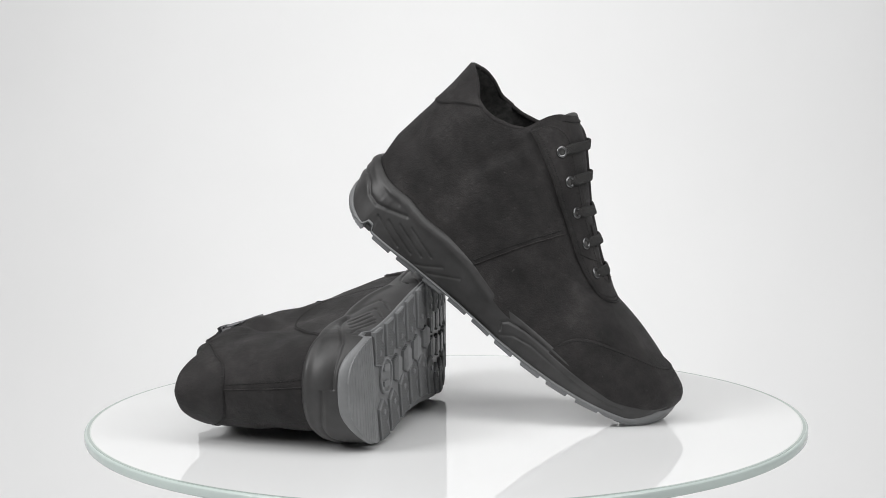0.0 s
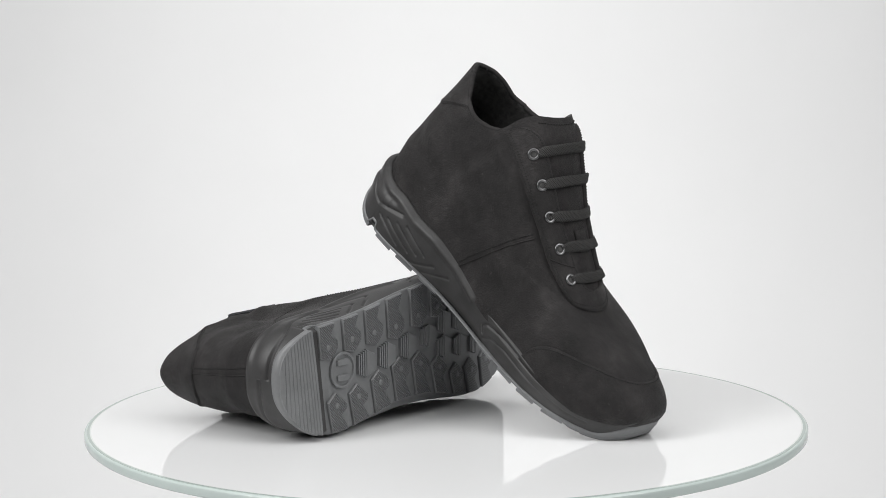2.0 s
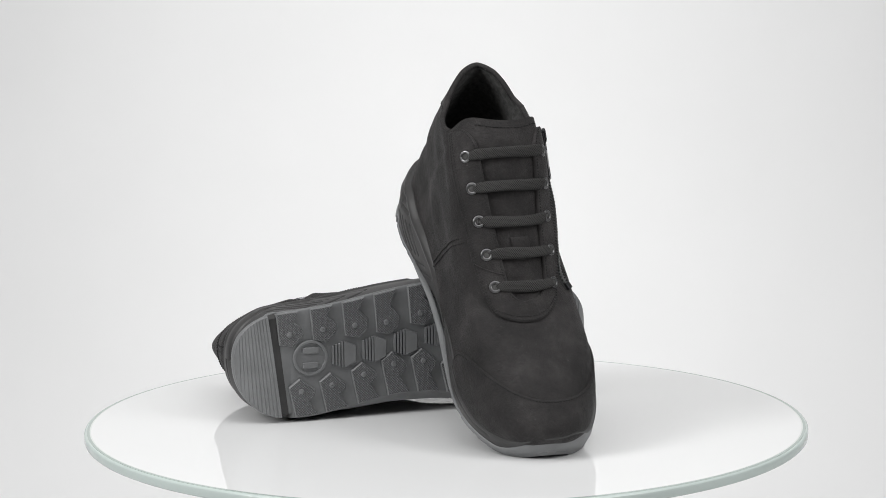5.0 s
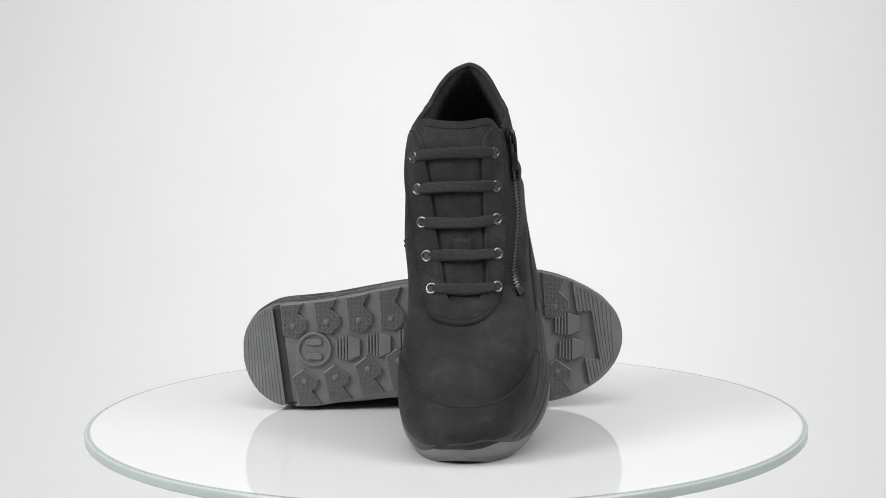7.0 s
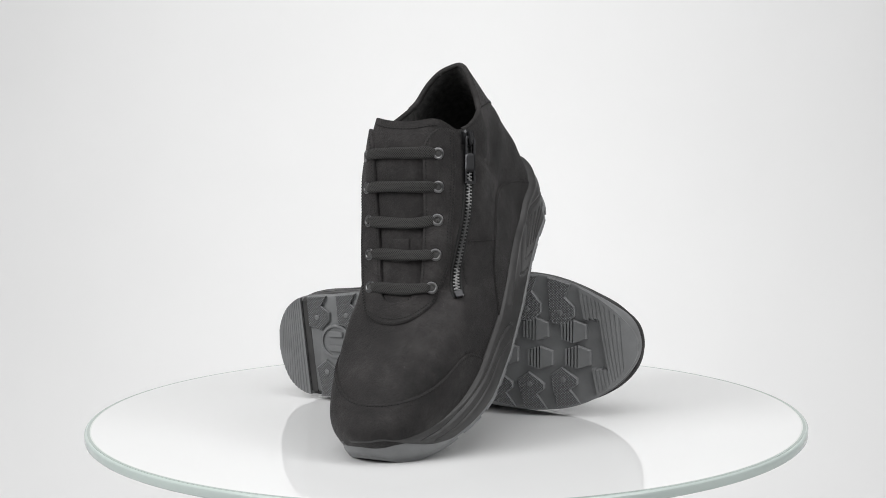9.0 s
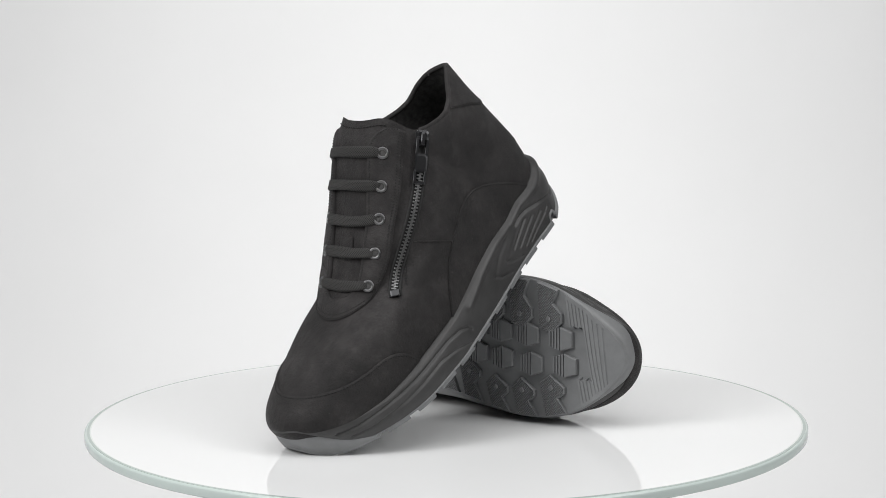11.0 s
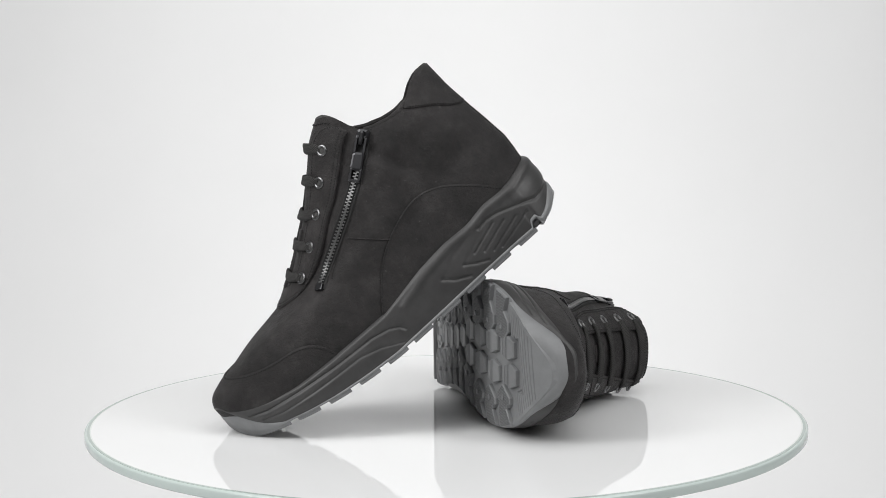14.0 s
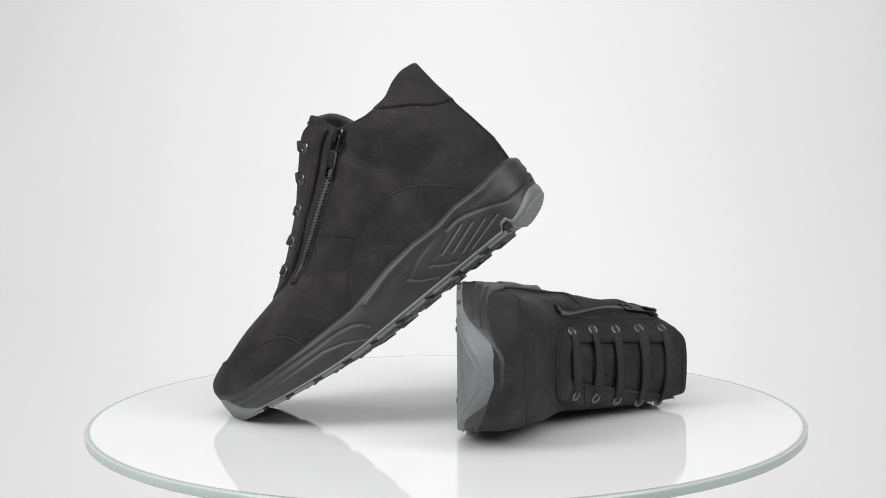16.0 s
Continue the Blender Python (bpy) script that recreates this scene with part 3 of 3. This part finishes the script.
def frame_on(v, u, side, off, way_v=True):
    """Place, normal and two tangents (round the loop, up the boot) on the leather, in metres."""
    h = 2e-3
    one = np.ones(1)
    p = flipped(upper(one * v, one * u, one * off), side)[0]
    q = flipped(upper(one * v, one * u, one * (off + 1)), side)[0]
    r = flipped(upper(one * min(v + h, 1), one * u, one * off), side)[0]
    n = Vector(q - p).normalized()
    up = Vector(r - p)
    up = (up - n * up.dot(n)).normalized()
    return Vector(p), n, up.cross(n), up


def torus(bm, p, n, a, b, big, small, k=28, c=10):
    rows = []
    for i in range(k):
        t = 2 * math.pi * i / k
        d = a * math.cos(t) + b * math.sin(t)
        rows.append([bm.verts.new(p + d * (big + small * math.cos(w)) + n * small * 0.8 * math.sin(w)) for w in [2 * math.pi * j / c for j in range(c)]])
    grid_faces(bm, rows + rows[:1], close=True)


def block(bm, p, ax, ay, az, sx, sy, sz, bev=0.2):
    """A small box with bevelled edges about p."""
    rows = []
    for z, f in ((-1, 1 - bev), (-1 + bev, 1), (1 - bev, 1), (1, 1 - bev)):
        rows.append([bm.verts.new(p + ax * sx * x * f + ay * sy * y * f + az * sz * z) for x, y in ((-1, -1 + bev), (-1 + bev, -1), (1 - bev, -1), (1, -1 + bev), (1, 1 - bev), (1 - bev, 1), (-1 + bev, 1), (-1, 1 - bev))])
    grid_faces(bm, rows, close=True)
    bm.faces.new(rows[0][::-1])
    bm.faces.new(rows[-1])


EYES = {False: [(101, -30, 133), (118, -27, 119), (135, -23, 106), (152, -21, 94), (170, -18, 82)],
        True: [(95, 21.5, 129), (112, 22, 116), (129, 22, 103), (146, 23.5, 90), (164, 25, 79)]}


def near(x, m, z, inner):
    p = _SIDE[inner]
    i = np.argmin((p[..., 0] - x) ** 2 + 9 * (p[..., 1] - m) ** 2 + (p[..., 2] - z) ** 2)
    return _GV.flat[i], _GU.flat[i] if inner else 1 - _GU.flat[i]


def round_of(v, u):
    """Millimetres round the loop from the front ridge, inner side positive."""
    p = upper(np.full(481, v), _FU)
    d = np.r_[0, np.cumsum(np.linalg.norm(np.diff(p, axis=0), axis=1))]
    return -float(np.interp(u, _FU, d - d[240]))


EYE_VD = {}
for _inner, _list in EYES.items():
    EYE_VD[_inner] = [(v, round_of(v, u)) for v, u in (near(*e, _inner) for e in _list)]
    # even rows of eyelets
    _v = np.polyval(np.polyfit(range(5), [e[0] for e in EYE_VD[_inner]], 1), range(5))
    _d = np.polyval(np.polyfit(range(5), [e[1] for e in EYE_VD[_inner]], 1), range(5))
    EYE_VD[_inner] = list(zip(_v - 0.004, _d - (1.2 if _inner else -1.2)))


def eye_d(v, inner):
    (v0, d0), (v1, d1) = EYE_VD[inner][0], EYE_VD[inner][-1]
    return d0 + (v - v0) / (v1 - v0) * (d1 - d0)


V_FACE, V_SLOT = front_v(193.5), front_v(181)


def build_upper(root, side):
    V, U = np.meshgrid(np.linspace(0, 1, 110), around(300), indexing="ij")
    surface("upper", upper(V, U), side, NUBUCK, root, "black nubuck leather upper", close=True)
    V, U = np.meshgrid(np.r_[np.linspace(1, 0.996, 3), np.linspace(0.98, 0.3, 30)], around(160), indexing="ij")
    offs = -3.2 * np.ones(V.shape)
    offs[0], offs[1] = 0.0, -1.8
    surface("lining", upper(V, U, offs), side, LINING, root, "black fleece lining", close=True)
    # padded rolled edge of the collar
    uc = np.linspace(-0.345, 0.335, 150)
    seam_cord("collar_edge", np.full(150, 0.994), uc, side, root, off=-1.5, r=2.0)
    # toe cap
    a = curve_vu([(180, 27), (183, 37.6), (190, 46.5), (199, 50.5), (213, 50.8), (230, 53), (240, 57), (249, 62)], True, 50)
    b = curve_vu([(185, 27), (186, 34.5), (190, 43), (197.5, 50), (207.5, 53.6), (229, 58.5), (240, 61), (249, 63)], False, 50)
    cu, cv = np.r_[a[1], b[1][::-1]], np.r_[a[0], b[0][::-1]]
    ok = np.abs(cu - 0.5) > 0.075
    vc = front_v(249)
    o = np.argsort(np.r_[cu[ok], 0.485, 0.5, 0.515])
    cu, cv = np.r_[cu[ok], 0.485, 0.5, 0.515][o], np.r_[cv[ok], vc, vc, vc][o]
    uu = np.linspace(cu[0], cu[-1], 240)
    k = np.exp(-0.5 * (np.arange(-30, 31) / 9.0) ** 2)
    edge = np.interp(uu, cu, cv)
    soft = np.convolve(np.pad(edge, 30, mode="edge"), k / k.sum(), mode="valid")
    w = np.clip((np.abs(uu - 0.5) - 0.13) / 0.05, 0, 1)
    cu, cv = uu, edge * w + soft * (1 - w)
    patches("toe_cap", [below_curve(cu.min(), cu.max(), cu, cv, 120)], side, NUBUCK, root, thick=1.1)
    o = np.argsort(cu)
    uu = np.linspace(cu.min() + 0.004, cu.max() - 0.004, 200)
    stitches("stitching", np.maximum(np.interp(uu, cu[o], cv[o]) - 0.007, 0.002), uu, side, root)
    # counter panel on the inner side
    cv, cu = curve_vu([(143, 26), (132, 42), (117, 57), (101, 66), (80, 73), (63, 71), (49, 61), (36, 50), (26, 39)], True, 80)
    patches("counter", [below_curve(cu.min(), cu.max(), cu, cv, 80)], side, NUBUCK, root, thick=1.0)
    stitches("stitching", cv - 0.012, cu, side, root, off=0.95)
    # collar patch at the heel
    a = curve_vu([(6, 96), (15, 100), (24, 109), (34, 115), (42, 121)], True, 30)
    b = curve_vu([(6, 96), (15, 100), (24, 109), (34, 115), (42, 121)], False, 30)
    ok = a[1] > 0.03
    cu = np.r_[b[1][ok][::-1] - 1, 0.0, a[1][ok]]
    cv = np.r_[b[0][ok][::-1], min(a[0][ok][0], b[0][ok][0]), a[0][ok]]
    u = np.linspace(cu[0], cu[-1], 70)
    lo = np.interp(u, cu, cv)
    k = np.linspace(0, 1, 16)[:, None]
    patches("heel_patch", [(lo[None] + k * (1 - lo[None]), np.repeat(u[None], 16, 0))], side, NUBUCK, root, thick=0.7)
    stitches("stitching", lo + 0.012, u, side, root, off=0.7, pitch=2.0, long=1.3)
    # back seam
    vb = np.linspace(0.03, float(lo.min()), 60)
    seam_cord("seam", vb, np.full(60, 0.0), side, root)
    stitches("stitching", vb, np.full(60, 0.012), side, root, off=0.15)
    # quarter seams
    v, u = curve_vu([(106, 34), (118, 56), (128, 74), (140, 92)], False, 50)
    seam_cord("seam", v, u, side, root)
    stitches("stitching", v + 0.012, u + 0.002, side, root, off=0.2)
    v, u = curve_vu([(105, 62), (116, 72), (127, 82)], True, 40)
    seam_cord("seam", v, u, side, root)
    stay = lambda v: np.interp(v, [V_FACE, V_SLOT + 0.03], [0.9, 2.4])
    # eyestay: two bands that join below the slot
    grids = []
    vs = np.r_[np.linspace(V_FACE, V_SLOT, 12), np.linspace(V_SLOT, V_SLOT + 0.035, 9)[1:], np.linspace(V_SLOT + 0.035, 0.975, 46)[1:]]
    edges = {}
    for inner in (True, False):
        s = 1 if inner else -1
        din, dout = [], []
        for v in vs:
            e = abs(eye_d(v, inner))
            t = min(1, max(0, (v - V_SLOT) / 0.035))
            d = (e - 9.5) * math.sqrt(1 - (1 - t) ** 2)
            t = max(0, (v - 0.90) / 0.075)
            d += (1 - math.sqrt(max(0, 1 - t * t))) * 17
            din.append(d)
            t = min(1, max(0, (v - V_FACE) / 0.10))
            dout.append((e + 13) * (0.74 + 0.26 * math.sqrt(1 - (1 - t) ** 2)))
        edges[inner] = (np.array(din), np.array(dout))
        grid = np.array([[front_u(v, s * (a + (b - a) * k / 16)) for k in range(17)] for v, a, b in zip(vs, din, dout)])
        grids.append((np.repeat(vs[:, None], 17, 1), grid))
    patches("eyestay", grids, side, NUBUCK, root, "nubuck eyestay with two rows of eyelets", thick=stay)
    for inner in (True, False):
        s = 1 if inner else -1
        din, dout = edges[inner]
        for gap in (1.6, 4.0):
            stitches("stitching", vs[1:], np.array([front_u(v, s * (b - gap)) for v, b in zip(vs[1:], dout[1:])]), side, root, off=stay(vs[1:]), pitch=1.95, long=1.25, thick=0.46)
        k = vs > V_SLOT
        stitches("stitching", vs[k], np.array([front_u(v, s * (a + 1.8)) for v, a in zip(vs[k], din[k])]), side, root, off=stay(vs[k]), pitch=1.95, long=1.25, thick=0.46)
    for gap in (0.006, 0.018):
        d = np.linspace(-edges[False][1][0], edges[True][1][0], 40)
        stitches("stitching", np.full(40, V_FACE + gap), np.array([front_u(V_FACE + gap, q) for q in d]), side, root, off=float(stay(V_FACE + gap)), pitch=1.95, long=1.25, thick=0.46)
    vm = 0.5 * (EYE_VD[False][3][0] + EYE_VD[False][4][0])
    d = np.linspace(eye_d(vm, False) - 12, eye_d(vm, False) + 9, 24)
    uu = np.array([front_u(vm, q) for q in d])
    seam_cord("seam", np.full(24, vm), uu, side, root, off=2.5, r=0.45)
    # tongue: stitched top edge and lace keeper
    d = np.linspace(-24, 24, 50)
    stitches("stitching", np.full(50, 0.978), np.array([front_u(0.978, q) for q in d]), side, root, off=0.3, pitch=2.4)
    v0, v1 = EYE_VD[True][2][0], EYE_VD[True][3][0]
    vk = np.linspace(v0 + 0.2 * (v1 - v0), v0 + 0.85 * (v1 - v0), 8)
    mid = [0.5 * (eye_d(v, True) + eye_d(v, False)) for v in vk]
    patches("lace_keeper", [(np.repeat(vk[:, None], 8, 1), np.array([[front_u(v, c + w) for w in np.linspace(-6, 6, 8)] for v, c in zip(vk, mid)]))], side, NUBUCK, root, thick=1.0)
    # eyelets and laces
    for k in range(5):
        ends = []
        for inner in (True, False):
            v, d = EYE_VD[inner][k]
            u = front_u(v, d)
            p, n, a, b = frame_on(v, u, side, 2.5)
            bm = bmesh.new()
            torus(bm, p, n, a, b, 0.0031, 0.0009)
            eyelet = part("eyelet", bm, EYELET, root, "dark metal eyelet")
            bm = bmesh.new()
            ring = [bm.verts.new(p - n * 0.0001 + (a * math.cos(t) + b * math.sin(t)) * 0.0026) for t in [2 * math.pi * i / 20 for i in range(20)]]
            bm.faces.new(ring)
            part("hole", bm, LINING, eyelet)
            ends.append((v, d))
        (va, da), (vb, db) = ends
        n = 44
        bm = bmesh.new()
        uv = bm.loops.layers.uv.new("weave")
        rows, along = [], []
        for i in range(n + 1):
            t = i / n
            v, d = va + (vb - va) * t + (0.10 + 0.015 * math.sin(k * 2.3)) * t * (1 - t), (da + (db - da) * t) * 0.985
            end = min(t, 1 - t) * abs(da - db)
            off = 3.3 - 2.6 * max(0, 1 - end / 5.5) ** 2 - 1.0 * math.sin(math.pi * t) + 0.3 * math.sin(k * 2.1 + t * 5)
            p, nn, a, b = frame_on(v, front_u(v, d), side, off)
            b = (b + a * 0.08 * math.sin(k * 1.7 + 3 * t) + nn * 0.22 * math.sin(k * 1.3 + 4 * t)).normalized()
            wide = 0.0037 * (0.62 + 0.38 * min(1, end / 6.0)) * (1 + 0.05 * math.sin(k + 7 * t))
            th = 0.0012
            prof = [(-1, 0), (-0.85, 0.8), (-0.4, 1), (0, 0.9), (0.4, 1), (0.85, 0.8), (1, 0), (0.85, -0.8), (0, -1), (-0.85, -0.8)]
            rows.append([bm.verts.new(p + b * wide * x + nn * th * y) for x, y in prof])
            along.append(t * abs(da - db) * 0.001)
        for (r0, t0), (r1, t1) in zip(zip(rows, along), zip(rows[1:], along[1:])):
            for j in range(10):
                q = (j + 1) % 10
                f = bm.faces.new((r0[j], r0[q], r1[q], r1[j]))
                for lp, w in zip(f.loops, ((t0, j), (t0, j + 1), (t1, j + 1), (t1, j))):
                    lp[uv].uv = (w[0], w[1] * 0.0016)
        bm.faces.new(rows[0])
        bm.faces.new(rows[-1][::-1])
        part("lace", bm, LACE, root, "flat braided black lace")
    build_zip(root, side)


def build_zip(root, side):
    v, u = curve_vu([(71, 127), (77, 121), (92, 110), (112, 97), (135, 83.5), (162, 67.5)], True, 120)
    p = upper(v, u)
    d = np.r_[0, np.cumsum(np.linalg.norm(np.diff(p, axis=0), axis=1))]
    at = lambda q: (float(np.interp(q, d, v)), float(np.interp(q, d, u)))
    # tape with welted edges
    bm = bmesh.new()
    rows = []
    for q in np.linspace(0, d[-1] + 0.0, 60):
        a = frame_on(*at(q), side, 0.25)
        w = frame_on(*at(min(q + 1.5, d[-1])), side, 0.35)[0] - frame_on(*at(max(q - 1.5, 0)), side, 0.35)[0]
        w.normalize()
        across = w.cross(a[1]).normalized()
        rows.append([bm.verts.new(a[0] + across * x + a[1] * z) for x, z in ((-0.0045, -0.0008), (-0.0039, 0.0004), (-0.0033, 0.0005), (-0.0027, 0.0), (0.0027, 0.0), (0.0033, 0.0005), (0.0039, 0.0004), (0.0045, -0.0008))])
    grid_faces(bm, rows)
    zipper = part("zipper", bm, ZIP_TAPE, root, "side zip with metal teeth and long puller")
    for k in (-1,):
        for gap in (0.010, 0.017):
            stitches("stitching", v, u + k * gap, side, root, off=0.25 if k < 0 else 2.65, pitch=1.95, long=1.25, thick=0.46)
    bm = bmesh.new()
    q, k = 20.0, 0
    while q < d[-1] - 4:
        a = frame_on(*at(q), side, 0.6)
        w = (frame_on(*at(q + 1), side, 0.6)[0] - frame_on(*at(q - 1), side, 0.6)[0]).normalized()
        across = w.cross(a[1]).normalized()
        block(bm, a[0] + across * (0.0007 if k % 2 else -0.0007), across, w, a[1], 0.0014, 0.00048, 0.0008)
        q, k = q + 1.12, k + 1
    part("teeth", bm, BRIGHT, zipper, "bright gunmetal zip teeth", smooth=False, kind="stuff")
    bm = bmesh.new()
    a = frame_on(*at(d[-1] - 1.5), side, 1.2)
    w = (frame_on(*at(d[-1]), side, 1.2)[0] - frame_on(*at(d[-1] - 4), side, 1.2)[0]).normalized()
    block(bm, a[0], w.cross(a[1]).normalized(), w, a[1], 0.0028, 0.0024, 0.0011)
    part("zip_stop", bm, GUNMETAL, zipper, smooth=False)
    # slider and puller
    a = frame_on(*at(5.5), side, 1.4)
    w = (frame_on(*at(35), side, 0.0)[0] - frame_on(*at(5.5), side, 2.2)[0]).normalized()
    across = w.cross(a[1]).normalized()
    n = across.cross(w).normalized()
    n = n if n.dot(a[1]) > 0 else -n
    bm = bmesh.new()
    block(bm, a[0], across, w, n, 0.0042, 0.0052, 0.0016, 0.3)
    block(bm, a[0] + w * 0.0005 + n * 0.0028, across, w, n, 0.0014, 0.0046, 0.0014, 0.4)
    part("slider", bm, BLACK_METAL, zipper, "black zip slider", smooth=False)
    bm = bmesh.new()
    o = a[0] + n * 0.0022
    for x in (-0.0036, 0.0036):
        block(bm, o + across * x * 0.9 + w * 0.006, across, w, n, 0.0009, 0.0058, 0.0008)
    block(bm, o + w * 0.0002, across, w, n, 0.0036, 0.0009, 0.0008)
    block(bm, o + w * 0.0165, across, w, n, 0.0041, 0.0060, 0.0008, 0.25)
    for x in (-0.0034, 0.0034):
        block(bm, o + across * x + w * 0.0255, across, w, n, 0.0008, 0.0042, 0.0008)
    block(bm, o + w * 0.0293, across, w, n, 0.0041, 0.0009, 0.0008)
    part("puller", bm, GUNMETAL, zipper, "long metal zip puller", smooth=False)


BOOT_A = boot(1, "black nubuck lace-up ankle boot leaning toe-down on the disc")
BOOT_B = boot(-1, "black nubuck lace-up ankle boot lying on its side on the disc")

# ---- poses and turning ----
RATE = -10.98


def frame_of(f, m, up, o):
    return Matrix(((f[0], m[0], up[0], o[0]), (f[1], m[1], up[1], o[1]), (f[2], m[2], up[2], o[2]), (0, 0, 0, 1)))


TILT = radians(39.8)
PIVOT = Vector((0.010, -0.09, 0))
LEAN = Matrix.Translation(PIVOT) @ Matrix.Rotation(radians(-5.7), 4, "Z") @ Matrix.Translation(-PIVOT)
POSE_A = LEAN @ frame_of((0, -math.cos(TILT), -math.sin(TILT)), (1, 0, 0), (0, -math.sin(TILT), math.cos(TILT)), (0.010, 0.0754, 0.1507))
YAW = radians(2.6)
POSE_B = frame_of((math.cos(YAW), -math.sin(YAW), 0), (0, 0, -1), (math.sin(YAW), math.cos(YAW), 0), (-0.1435, 0.0193, 0.0435))


def motions():
    for ob, base in ((TABLE, Matrix.Identity(4)), (BOOT_A, POSE_A), (BOOT_B, POSE_B)):
        walk(ob, [(k * 0.5, Matrix.Rotation(radians(RATE * (k * 0.5 - 7.0)), 4, "Z") @ base) for k in range(33)])


motions()
